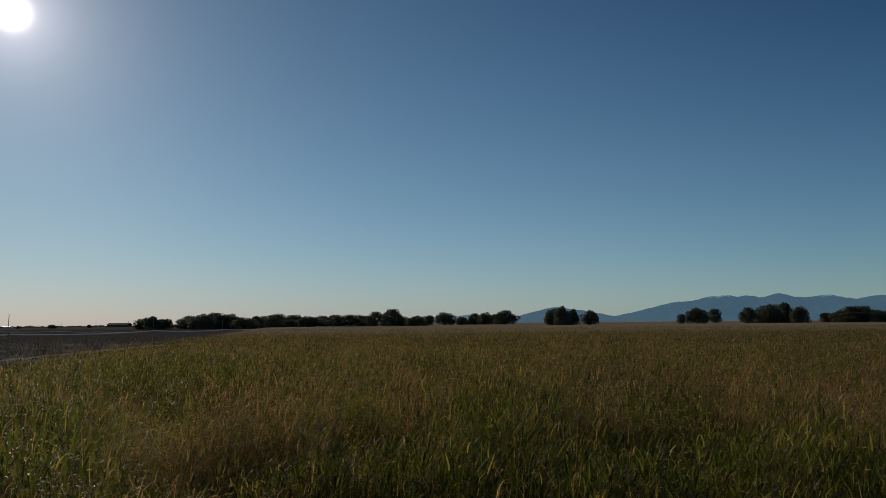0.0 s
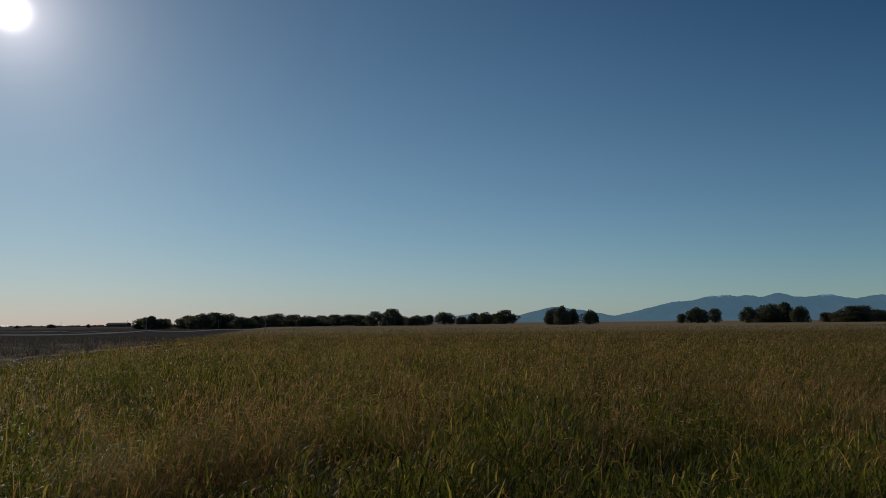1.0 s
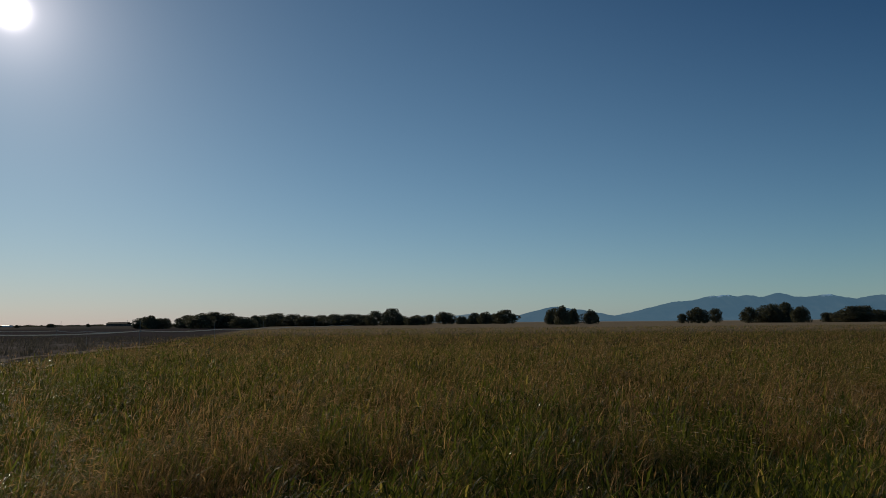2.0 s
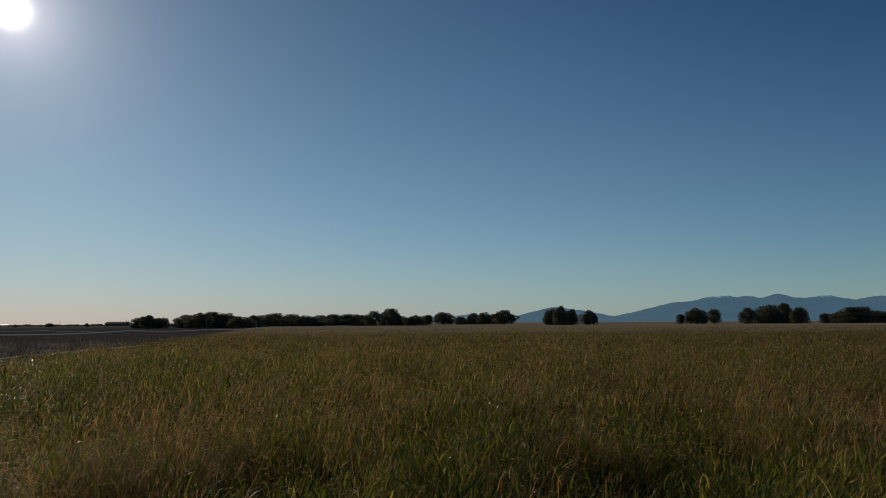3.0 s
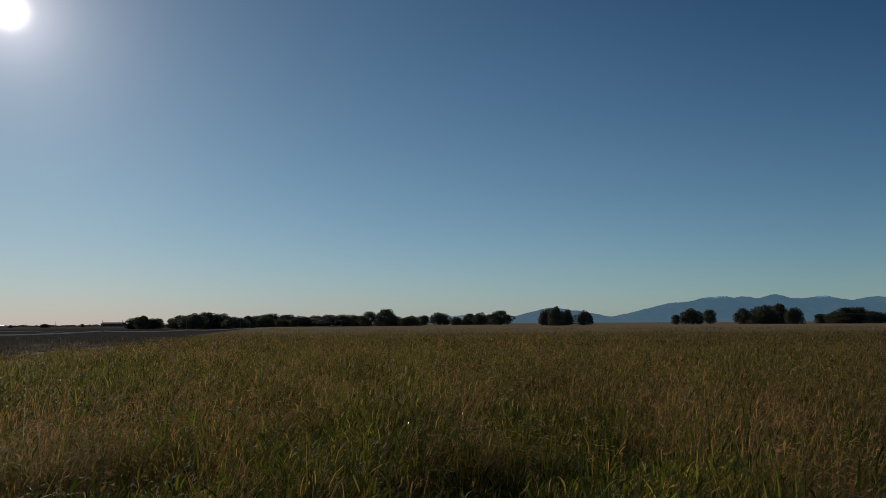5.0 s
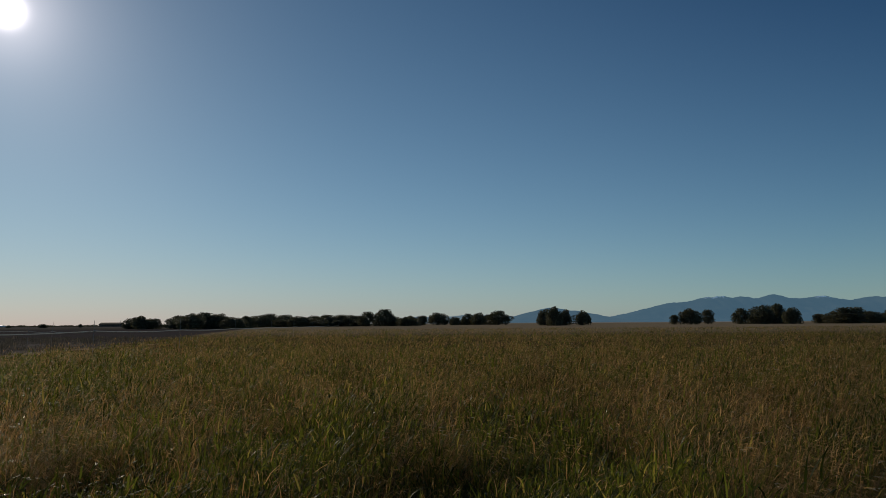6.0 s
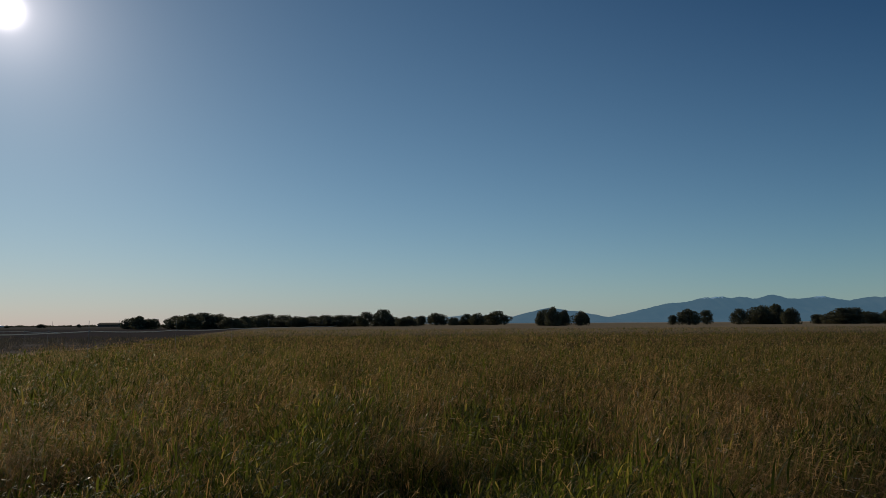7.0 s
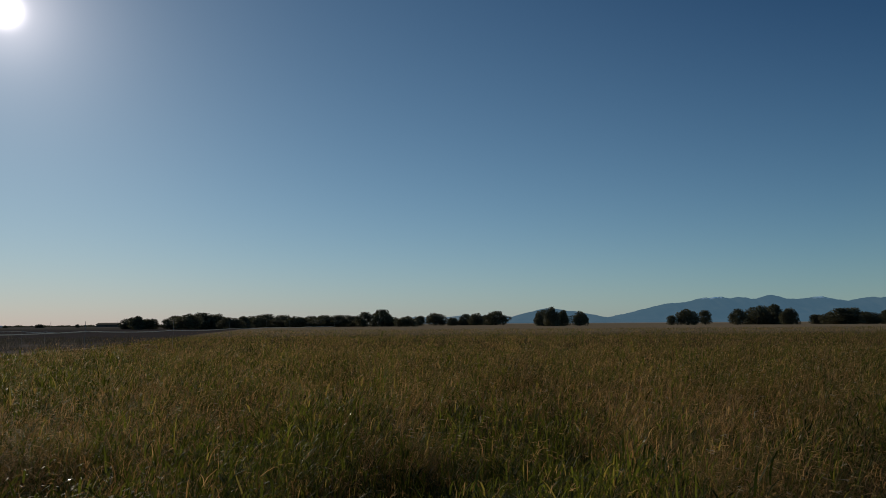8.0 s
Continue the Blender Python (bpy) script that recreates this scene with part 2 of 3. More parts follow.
def part(name, bm, material, parent=None, label=""):
    """Links a bmesh or a finished mesh as one object, under parent if given."""
    if isinstance(bm, bmesh.types.BMesh):
        me = bpy.data.meshes.new(name)
        bm.to_mesh(me)
        bm.free()
    else:
        me = bm
    if not me.materials:
        me.materials.append(material)
    ob = new(name, me)
    if parent is not None:
        ob.parent = parent
    return tagged(ob, label)


rng = np.random.default_rng(7)


def wave_noise(x, y, scale, seed):
    """Smooth noise of about -1 to 1 from summed waves."""
    r = np.random.default_rng(seed)
    out = np.zeros_like(x)
    for k in range(7):
        a, f, p = r.uniform(0, 6.283), r.uniform(0.5, 1.8) / scale, r.uniform(0, 6.283)
        out += np.sin((x * math.cos(a) + y * math.sin(a)) * f * 6.283 + p + 1.3 * np.sin((x * math.sin(a) - y * math.cos(a)) * f * 4.0 + p))
    return out / 3.2


def ground_z(x, y):
    """The lie of the land: almost level, with low swells and a shallow drop to the track."""
    x, y = np.asarray(x, float), np.asarray(y, float)
    d = np.hypot(x, y)
    z = 0.03 * wave_noise(x, y, 6.0, 3) * np.clip(1.4 - d / 60, 0.0, 1)
    edge = x + 8.7 + 0.21 * y
    z -= 0.12 / (1 + np.exp(np.clip(edge, -30, 30) * 1.5))
    return z


# ---------------------------------------------------------------- ground
def build_ground():
    rings = np.concatenate([np.arange(0.0, 30, 0.5), np.geomspace(30, 4900, 70)])
    n = 180
    ang = np.linspace(0, 2 * math.pi, n, endpoint=False)
    r, a = np.meshgrid(rings[1:], ang, indexing="ij")
    x, y = np.concatenate([[0], (r * np.sin(a)).ravel()]), np.concatenate([[0], (r * np.cos(a)).ravel()])
    v = np.column_stack([x, y, ground_z(x, y)])
    i = np.arange(len(rings) - 2)[:, None] * n
    j, k = np.arange(n)[None], (np.arange(n) + 1)[None] % n
    quads = 1 + np.stack([i + j, i + n + j, i + n + k, i + k], -1).reshape(-1, 4)[:, ::-1]
    tris = np.column_stack([np.zeros(n, int), 1 + (np.arange(n) + 1) % n, 1 + np.arange(n)])
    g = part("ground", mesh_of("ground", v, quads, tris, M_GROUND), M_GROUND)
    tagged(g, "wide level pasture of dry soil and thatch", "ground", kind="structure")


def build_track():
    ys = np.arange(-20, 44.5, 0.5)
    us = np.linspace(0, 1, 9)
    yy, uu = np.meshgrid(ys, us, indexing="ij")
    narrow = np.clip((44.5 - yy) / 6, 0.05, 1)
    right = -14.9 + 0.15 * np.sin(yy * 0.6)
    left = -14.9 - 1.5 * narrow + 0.2 * np.sin(yy * 0.4)
    xx = left + (right - left) * uu
    zz = ground_z(xx, yy) + 0.015 - 0.03 * np.exp(-((uu - 0.3) / 0.1) ** 2) - 0.03 * np.exp(-((uu - 0.7) / 0.1) ** 2) + 0.012 * rng.normal(size=xx.shape)
    n = len(us)
    i, j = np.arange(len(ys) - 1)[:, None] * n, np.arange(n - 1)[None]
    quads = np.stack([i + j, i + j + 1, i + n + j + 1, i + n + j], -1).reshape(-1, 4)
    t = part("dirt_track", mesh_of("dirt_track", np.stack([xx, yy, zz], -1), quads, None, M_TRACK), M_TRACK)
    tagged(t, "bare pale earth track with worn ruts beside the pasture", "track", kind="structure")


build_ground()
build_track()


# ---------------------------------------------------------------- mountains
def build_ridge(name, label, y0, depth, x0, x1, height, mat, seed):
    """A mountain range: height(x) is its skyline, with spurs running down to the plain."""
    nx, ny = 620, 14
    x = np.linspace(x0, x1, nx)
    xx, tt = np.meshgrid(x, np.linspace(0, 1, ny), indexing="ij")
    h = height(xx)
    spur = 1 + 0.35 * (1 - tt) * wave_noise(xx, tt * 400, 260, seed) + 0.18 * (1 - tt) * wave_noise(xx, tt * 300, 90, seed + 1)
    zz = h * (tt ** 1.25) * spur - 4
    yy = y0 + depth * tt + 40 * wave_noise(xx, tt * 200, 300, seed + 2) * (1 - tt)
    i, j = np.arange(nx - 1)[:, None] * ny, np.arange(ny - 1)[None]
    quads = np.stack([i + j, i + ny + j, i + ny + j + 1, i + j + 1], -1).reshape(-1, 4)
    r = part(name, mesh_of(name, np.stack([xx, yy, zz], -1), quads, None, mat), mat)
    tagged(r, label, "mountains", kind="structure")


def ramp(x, lo, hi):
    t = np.clip((x - lo) / (hi - lo), 0, 1)
    return t * t * (3 - 2 * t)


def bump_at(x, c, w):
    return np.exp(-((x - c) / w) ** 2)


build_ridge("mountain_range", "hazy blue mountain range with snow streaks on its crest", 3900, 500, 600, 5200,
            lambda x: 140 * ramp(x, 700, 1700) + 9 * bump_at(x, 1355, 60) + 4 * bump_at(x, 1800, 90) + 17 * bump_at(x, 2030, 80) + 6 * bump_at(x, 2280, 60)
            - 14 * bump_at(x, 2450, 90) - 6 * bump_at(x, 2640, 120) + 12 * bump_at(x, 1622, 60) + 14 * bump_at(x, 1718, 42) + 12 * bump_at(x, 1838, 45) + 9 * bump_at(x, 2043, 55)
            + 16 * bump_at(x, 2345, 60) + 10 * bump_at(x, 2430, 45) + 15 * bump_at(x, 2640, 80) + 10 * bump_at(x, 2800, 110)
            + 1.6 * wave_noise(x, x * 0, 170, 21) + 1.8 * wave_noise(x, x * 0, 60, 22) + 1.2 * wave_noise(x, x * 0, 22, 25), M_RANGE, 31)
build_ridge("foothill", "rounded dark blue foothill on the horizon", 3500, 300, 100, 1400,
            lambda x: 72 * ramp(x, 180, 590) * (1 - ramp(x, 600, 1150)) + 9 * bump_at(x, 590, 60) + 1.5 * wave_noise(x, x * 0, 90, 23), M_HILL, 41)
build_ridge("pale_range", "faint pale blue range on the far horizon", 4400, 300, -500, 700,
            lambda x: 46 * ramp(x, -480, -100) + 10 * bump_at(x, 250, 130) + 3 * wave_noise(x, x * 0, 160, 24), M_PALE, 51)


# ---------------------------------------------------------------- trees
def tube(bm, pts, radii, sides=7):
    """A tapered limb along points."""
    prev = None
    for k, (p, r) in enumerate(zip(pts, radii)):
        d = (pts[min(k + 1, len(pts) - 1)] - pts[max(k - 1, 0)]).normalized()
        u = d.orthogonal().normalized()
        w = d.cross(u)
        ring = [bm.verts.new(p + (u * math.cos(a) + w * math.sin(a)) * r) for a in (2 * math.pi * s / sides for s in range(sides))]
        if prev:
            for s in range(sides):
                bm.faces.new((prev[s], prev[(s + 1) % sides], ring[(s + 1) % sides], ring[s]))
        prev = ring
    bm.faces.new(prev)


def leaf_cloud(r, lobes, count, size):
    """Small leaf sprays on and in a set of lobes (centre, radii)."""
    bulk = np.array([np.prod(l[1]) for l in lobes]) ** 0.6
    which = r.choice(len(lobes), count, p=bulk / bulk.sum())
    c, rad = np.array([l[0] for l in lobes])[which], np.array([l[1] for l in lobes])[which]
    d = r.normal(size=(count, 3))
    d /= np.linalg.norm(d, axis=1)[:, None]
    p = c + d * rad * (r.uniform(0.35, 1.0, count) ** 0.5)[:, None] * r.uniform(0.9, 1.12, count)[:, None]
    p[:, 2] = np.maximum(p[:, 2], 0.15)
    a = r.normal(size=(count, 3))
    a /= np.linalg.norm(a, axis=1)[:, None]
    b = np.cross(a, r.normal(size=(count, 3)))
    b /= np.linalg.norm(b, axis=1)[:, None]
    s = size * r.uniform(0.6, 1.4, count)[:, None]
    v = np.stack([p - a * s, p + b * s * 0.55, p + a * s, p - b * s * 0.55], 1)
    return v.reshape(-1, 3), np.arange(count * 4).reshape(-1, 4)


def oak(seed, width, height, leaves=3400, trunk=0.16):
    """A holm oak: trunk with limbs, and a broad crown of leaf sprays."""
    r = np.random.default_rng(seed)
    root = new("holm_oak")
    bm = bmesh.new()
    top = height * 0.5
    tube(bm, [Vector((0, 0, -0.2)), Vector((0.1, 0.05, top * 0.4)), Vector((-0.1, 0.1, top))], [width * 0.05, width * 0.04, width * 0.025])
    for k in range(5):
        a = 6.283 * k / 5 + r.uniform(-0.4, 0.4)
        e = Vector((math.cos(a) * width * 0.33, math.sin(a) * width * 0.33, height * r.uniform(0.5, 0.75)))
        tube(bm, [Vector((0, 0, top * 0.45)), e * 0.5 + Vector((0, 0, top * 0.2)), e], [width * 0.025, width * 0.018, width * 0.008], 5)
    part("trunk", bm, M_BARK, root)
    lobes = []
    for k in range(22):
        a, up = r.uniform(0, 6.283), r.uniform(0.0, 1.0)
        out = math.sqrt(max(0.0, 1 - up ** 3)) * r.uniform(0.5, 1.0)
        rad = width * r.uniform(0.1, 0.19)
        lobes.append(((math.cos(a) * out * width * 0.38, math.sin(a) * out * width * 0.38, height * (trunk * 0.4 + 0.07 + up * (0.8 - trunk * 0.4))), (rad, rad, rad * 0.9)))
    lobes.append(((0, 0, height * 0.27), (width * 0.42, width * 0.42, height * 0.27)))
    lobes.append(((0, 0, height * 0.55), (width * 0.34, width * 0.34, height * 0.36)))
    v, q = leaf_cloud(r, lobes, leaves, width * 0.031)
    part("crown", mesh_of("crown", v, q, None, M_OAK, False), M_OAK, root)
    return root


OAK_LABEL = "dark green holm oak with a broad dense crown"
oak_kinds = [(oak(100 + k, w, h, trunk=tr), w, h) for k, (w, h, tr) in enumerate(((9, 6.2, 0.1), (7, 5.6, 0.1), (11, 6.0, 0.06), (6, 5.2, 0.2), (8, 4.6, 0.04)))]
for o, w, h in oak_kinds:
    tagged(o, OAK_LABEL, "tree", "oaks on the horizon")
placed = set()


def plant(kind, bearing, dist, tall, wide, turn):
    """An oak at a bearing (sideways per unit ahead), a distance ahead, a height and a crown width in metres."""
    o, w, h = oak_kinds[kind]
    x, y = bearing * dist, dist
    size = (wide / w, wide / w, tall / h)
    m = pose(x, y, float(ground_z(x, y)) - 0.05, 0, 0, turn)
    if kind not in placed:
        placed.add(kind)
        c = o
        o.matrix_basis = m
    else:
        c = copy_thing(o, m)
    c.scale = size


def wood(rows, dist, kinds):
    """A row of oaks: mils to the right of straight ahead, crown width and height over the eye in mils."""
    for k, (b, wide, top) in enumerate(rows):
        d = dist * (1 + 0.05 * math.sin(k * 2.3 + dist))
        plant(kinds[k % len(kinds)], (b * 0.995 + 1) / 1000, d, EYE + top / 1000 * d, 1.2 * wide / 1000 * d, (k * 77) % 360)
    # younger growth closes the gaps between neighbours
    order = sorted(rows)
    for k, ((b, wide, top), (b2, wide2, top2)) in enumerate(zip(order, order[1:])):
        if b2 - b < 20.5:
            d = dist * (1.06 + 0.03 * math.sin(k * 4.1))
            plant((2, 4)[k % 2], ((b + b2) * 0.4975 + 1) / 1000, d, EYE + 0.6 * min(top, top2) / 1000 * d, 1.3 * (b2 - b) / 1000 * d + 3, (k * 131) % 360)


wood([(-412, 24, 11), (-400, 28, 12), (-384, 27, 10), (-353, 34, 13), (-333, 38, 16), (-313, 36, 16), (-293, 34, 15), (-274, 36, 11), (-258, 30, 11)], 215, (0, 2, 3, 1, 0, 2, 4))
wood([(-241, 34, 13), (-225, 34, 14), (-206, 32, 12), (-187, 32, 11), (-167, 32, 11), (-148, 32, 11.5), (-129, 34, 12), (-114, 28, 12), (-95, 28, 16), (-70, 30, 18.5), (-55, 32, 9), (-38, 30, 9),
      (-233, 60, 9), (-195, 60, 9), (-158, 60, 9), (-120, 60, 9)], 300, (0, 1, 2, 0, 4, 2, 1))
wood([(-34, 20, 10), (-20, 18, 11), (2, 28, 14.5), (24, 15, 8), (43, 18, 12), (58, 22, 14), (85, 34, 16), (73, 20, 12)], 400, (1, 3, 0, 4, 2, 0))
wood([(149, 20, 18), (163, 24, 20), (177, 20, 17), (201, 22, 16)], 260, (0, 2, 1, 0, 2))
wood([(327, 14, 10), (350, 32, 18), (374, 18, 17), (418, 24, 17.5), (447, 34, 22), (470, 34, 22), (490, 24, 18), (527, 22, 10), (545, 24, 13), (562, 34, 19), (580, 34, 18), (600, 30, 13), (625, 32, 14), (455, 60, 13), (565, 60, 11), (660, 34, 17)], 280, (3, 0, 3, 1, 0, 2, 4))
wood([(-538, 12, 2.5), (-487, 7, 2.0), (-585, 6, 1.2)], 420, (4, 2, 4))


# ---------------------------------------------------------------- fence
def strand(parent, a, b, wide=0.013, sag=0.05):
    """A length of tape between two posts."""
    bm = bmesh.new()
    prev = None
    for k in range(9):
        t = k / 8
        p = a.lerp(b, t) - Vector((0, 0, sag * 4 * t * (1 - t)))
        now = [bm.verts.new(p + Vector((dx, 0, dz))) for dx, dz in ((0, -wide), (0.004, 0), (0, wide), (-0.004, 0))]
        if prev:
            for s in range(4):
                bm.faces.new((prev[s], prev[(s + 1) % 4], now[(s + 1) % 4], now[s]))
        prev = now
    part("tape", bm, M_TAPE, parent, "white plastic tape")


def build_fence(spots, tall, tape, label, tied=None):
    fence = tagged(new("pasture_fence"), label, "fence")
    ties = [Vector(tied)] if tied else []
    for k, (x, y) in enumerate(spots):
        z = float(ground_z(x, y))
        h = tall + 0.06 * math.sin(k * 2.7)
        bm = bmesh.new()
        tube(bm, [Vector((x, y, z - 0.2)), Vector((x + 0.01, y, z + h * 0.6)), Vector((x + 0.02, y, z + h))], [0.008, 0.0075, 0.007], 8)
        post = part("post", bm, M_POST, fence)
        bm = bmesh.new()
        bmesh.ops.create_cube(bm, size=1, matrix=Matrix.Translation((x + 0.03, y, z + tape)) @ Matrix.Diagonal((0.03, 0.05, 0.06, 1)))
        bmesh.ops.bevel(bm, geom=bm.edges[:], offset=0.006, segments=1, affect="EDGES")
        part("insulator", bm, M_POST, post)
        ties.append(Vector((x + 0.047, y, z + tape)))
    for a, b in zip(ties, ties[1:]):
        strand(fence, a, b)


build_fence([(-10.3 - 0.1 * math.sin(k * 1.9), 8.6 * k) for k in range(-1, 11)], 1.31, 0.9, "electric pasture fence of thin grey posts and white tape")
build_fence([(-17.0, 36.0), (-24.0, 46.5), (-32.0, 51.0), (-42.0, 55.0), (-52.0, 58.0)], 1.1, 0.9, "cross fence with white tape over the brown plain", (-10.2, 25.8, 0.9 + float(ground_z(-10.2, 25.8))))


# ---------------------------------------------------------------- the plain beyond
def build_barn(x, y, w, d, h):
    barn = tagged(new("barn"), "long low dark farm barn far across the plain", "building")
    barn.location = (x, y, 0)
    bm = bmesh.new()
    bmesh.ops.create_cube(bm, size=1, matrix=Matrix.Translation((0, 0, h / 2)) @ Matrix.Diagonal((w, d, h, 1)))
    part("wall", bm, M_BARN, barn)
    bm = bmesh.new()
    sec = [(-d / 2 - 0.4, h), (0, h + 1.3), (d / 2 + 0.4, h), (d / 2 + 0.4, h + 0.2), (0, h + 1.55), (-d / 2 - 0.4, h + 0.2)]
    ends = [[bm.verts.new((sx, yy, zz)) for yy, zz in sec] for sx in (-w / 2 - 0.4, w / 2 + 0.4)]
    for k in range(6):
        bm.faces.new((ends[0][k], ends[0][(k + 1) % 6], ends[1][(k + 1) % 6], ends[1][k]))
    bm.faces.new(ends[0][::-1])
    bm.faces.new(ends[1])
    part("roof", bm, M_ROOF, barn)


build_barn(-258.8, 585, 16.0, 9, 1.7)


def far_pole(x, y, h):
    bm = bmesh.new()
    tube(bm, [Vector((0, 0, -0.3)), Vector((0, 0, h * 0.5)), Vector((0, 0, h))], [0.16, 0.14, 0.1], 6)
    p = part("utility_pole", bm, M_POST)
    p.location = (x, y, 0)
    tagged(p, "thin dark utility pole far across the plain", "pole", "poles on the plain")


for x, y, h in ((-246, 590, 5.6), (-250, 590, 5.2), (-254, 590, 5.0), (-318, 610, 4.6), (39.5, 400, 5.2)):
    far_pole(x, y, h)


def white_shed(x, y, w, h):
    shed = tagged(new("greenhouse"), "low white plastic greenhouse far across the plain", "greenhouse")
    shed.location = (x, y, 0)
    n = 8
    arc = [(math.cos(math.pi * k / n) * 4.0, math.sin(math.pi * k / n) * h) for k in range(n + 1)]
    bm = bmesh.new()
    ends = [[bm.verts.new((sx, yy, zz)) for yy, zz in arc] for sx in (-w / 2, w / 2)]
    for k in range(n):
        bm.faces.new((ends[0][k], ends[0][k + 1], ends[1][k + 1], ends[1][k]))
    part("cover", bm, M_WHITE, shed)
    for sx in (-w / 2, w / 2):
        bm = bmesh.new()
        bm.faces.new([bm.verts.new((sx, yy, zz)) for yy, zz in arc])
        part("end_wall", bm, M_WHITE, shed)


white_shed(-421, 700, 16, 1.6)


def build_far_hedge():
    """Thin scrub along the edge of the plain."""
    r = np.random.default_rng(77)
    spots = []
    for k in range(60):
        b = -0.64 + 0.24 * k / 59 + r.uniform(-0.003, 0.003)
        d = r.uniform(640, 820)
        h = 0.5 + 1.6 * r.uniform() ** 2.5
        spots.append(((b * d, d, h * 0.45), (r.uniform(2, 5.5), 2.0, h * 0.5)))
    v, q = leaf_cloud(r, spots, 5200, 0.5)
    v[:, 2] = np.maximum(v[:, 2], 0)
    ob = part("far_scrub", mesh_of("far_scrub", v, q, None, M_OAK, False), M_OAK)
    tagged(ob, "thin dark scrub along the far edge of the plain", "scrub", kind="stuff")


build_far_hedge()

# ---------------------------------------------------------------- grass
# places where the sward is plainly golden or plainly green: x, y, half width
GOLDEN = ((-1.5, 5.9, 0.55), (-0.4, 11.7, 0.55), (-2.95, 8.5, 0.33), (-1.42, 3.9, 0.25), (-2.1, 3.9, 0.22), (3.8, 8.4, 1.0), (1.9, 11.4, 0.65), (-0.2, 9.4, 0.55), (3.0, 10.2, 1.0),
          (-0.75, 4.9, 0.24), (-0.5, 8.5, 0.42), (-1.4, 7.3, 0.28), (-1.0, 7.7, 0.28), (0.15, 10.1, 0.45), (4.5, 9.0, 1.2), (3.4, 5.6, 0.5))
VERDANT = ((-3.25, 6.4, 0.6), (-5.4, 13.2, 0.9), (-3.5, 12.9, 0.6), (-0.85, 7.2, 0.25), (0.45, 5.2, 0.36), (1.98, 8.6, 0.4), (1.8, 5.1, 0.55), (0.7, 12.3, 0.4),
           (-1.8, 8.0, 0.28), (1.6, 7.1, 0.42), (2.1, 5.7, 0.5), (-4.6, 10.6, 0.7), (-0.62, 6.5, 0.25), (-2.8, 14.4, 0.9), (0.78, 7.9, 0.22))


def tall_share(x, y):
    """How high the sward stands: broad swells, lumps and hollows."""
    # steep-sided lumps and hollows of about a metre, and smaller ones on them
    t = 0.88 + 0.46 * np.tanh(2.6 * wave_noise(x, y, 2.1, 14)) + 0.16 * np.tanh(2.5 * wave_noise(x, y, 0.7, 16))
    t = t + 0.3 * np.exp(-((x - 1.95) ** 2 + (y - 8.5) ** 2) / 0.3) - 0.3 * np.exp(-((x - 1.7) ** 2 + (y - 7.5) ** 2) / 0.12)
    t = t * (0.5 + 0.5 * np.clip((x + 7.2 + 0.205 * y) / 3.0, 0, 1))
    return np.clip(t, 0.25, 1.5) * (1 - 0.25 * np.clip((y - 25) / 40, 0, 1))


def gold_share(x, y):
    """How withered the sward is at a place, 0 green to 1 golden."""
    g = 0.36 + 0.22 * wave_noise(x, y, 5.0, 11) + 0.3 * wave_noise(x, y, 1.5, 12) + 0.14 * wave_noise(x, y, 0.5, 15)
    for spots, a in ((GOLDEN, 0.5), (VERDANT, -0.62)):
        for cx, cy, w in spots:
            g = g + a * np.exp(-(((x - cx) / w) ** 2 + ((y - cy) / (1.5 * w)) ** 2))
    g = g + 0.3 * np.clip((y - 10) / 18, 0, 1) - 0.2 * np.clip((-x - 2.0) / 2.0, 0, 1) * np.clip((y - 5.5) / 2, 0, 1) * np.clip((24 - y) / 6, 0, 1)
    g = g + 0.42 * (np.minimum(tall_share(x, y), 1.3) - 0.9)
    t = np.clip((g - 0.34) / 0.28, 0, 1)
    return np.clip(t * t * (3 - 2 * t), 0.05, 0.93)


def in_field(x, y):
    return x > -7.2 - 0.205 * y + 0.3 * np.sin(y * 0.9) + 0.25 * np.sin(y * 2.3)


def scatter(r0, r1, half, per_m2):
    """Random places in a wedge of the pasture ahead."""
    area = half * (r1 * r1 - r0 * r0) + 1.8 * (r1 - r0)
    n = int(area * per_m2)
    y = np.sqrt(rng.uniform(r0 * r0, r1 * r1, n))
    x = rng.uniform(-1, 1, n) * (half * y + 0.9) + 0.75
    keep = in_field(x, y)
    return x[keep], y[keep]


def around(r0, r1, per_m2):
    """Random places all round, outside that wedge."""
    n = int(math.pi * (r1 * r1 - r0 * r0) * per_m2)
    r, a = np.sqrt(rng.uniform(r0 * r0, r1 * r1, n)), rng.uniform(0, 6.283, n)
    x, y = r * np.sin(a) + 0.75, r * np.cos(a)
    keep = in_field(x, y) & ~((y > 2.4) & (np.abs(x - 0.75) < 0.64 * y + 0.9))
    return x[keep], y[keep]


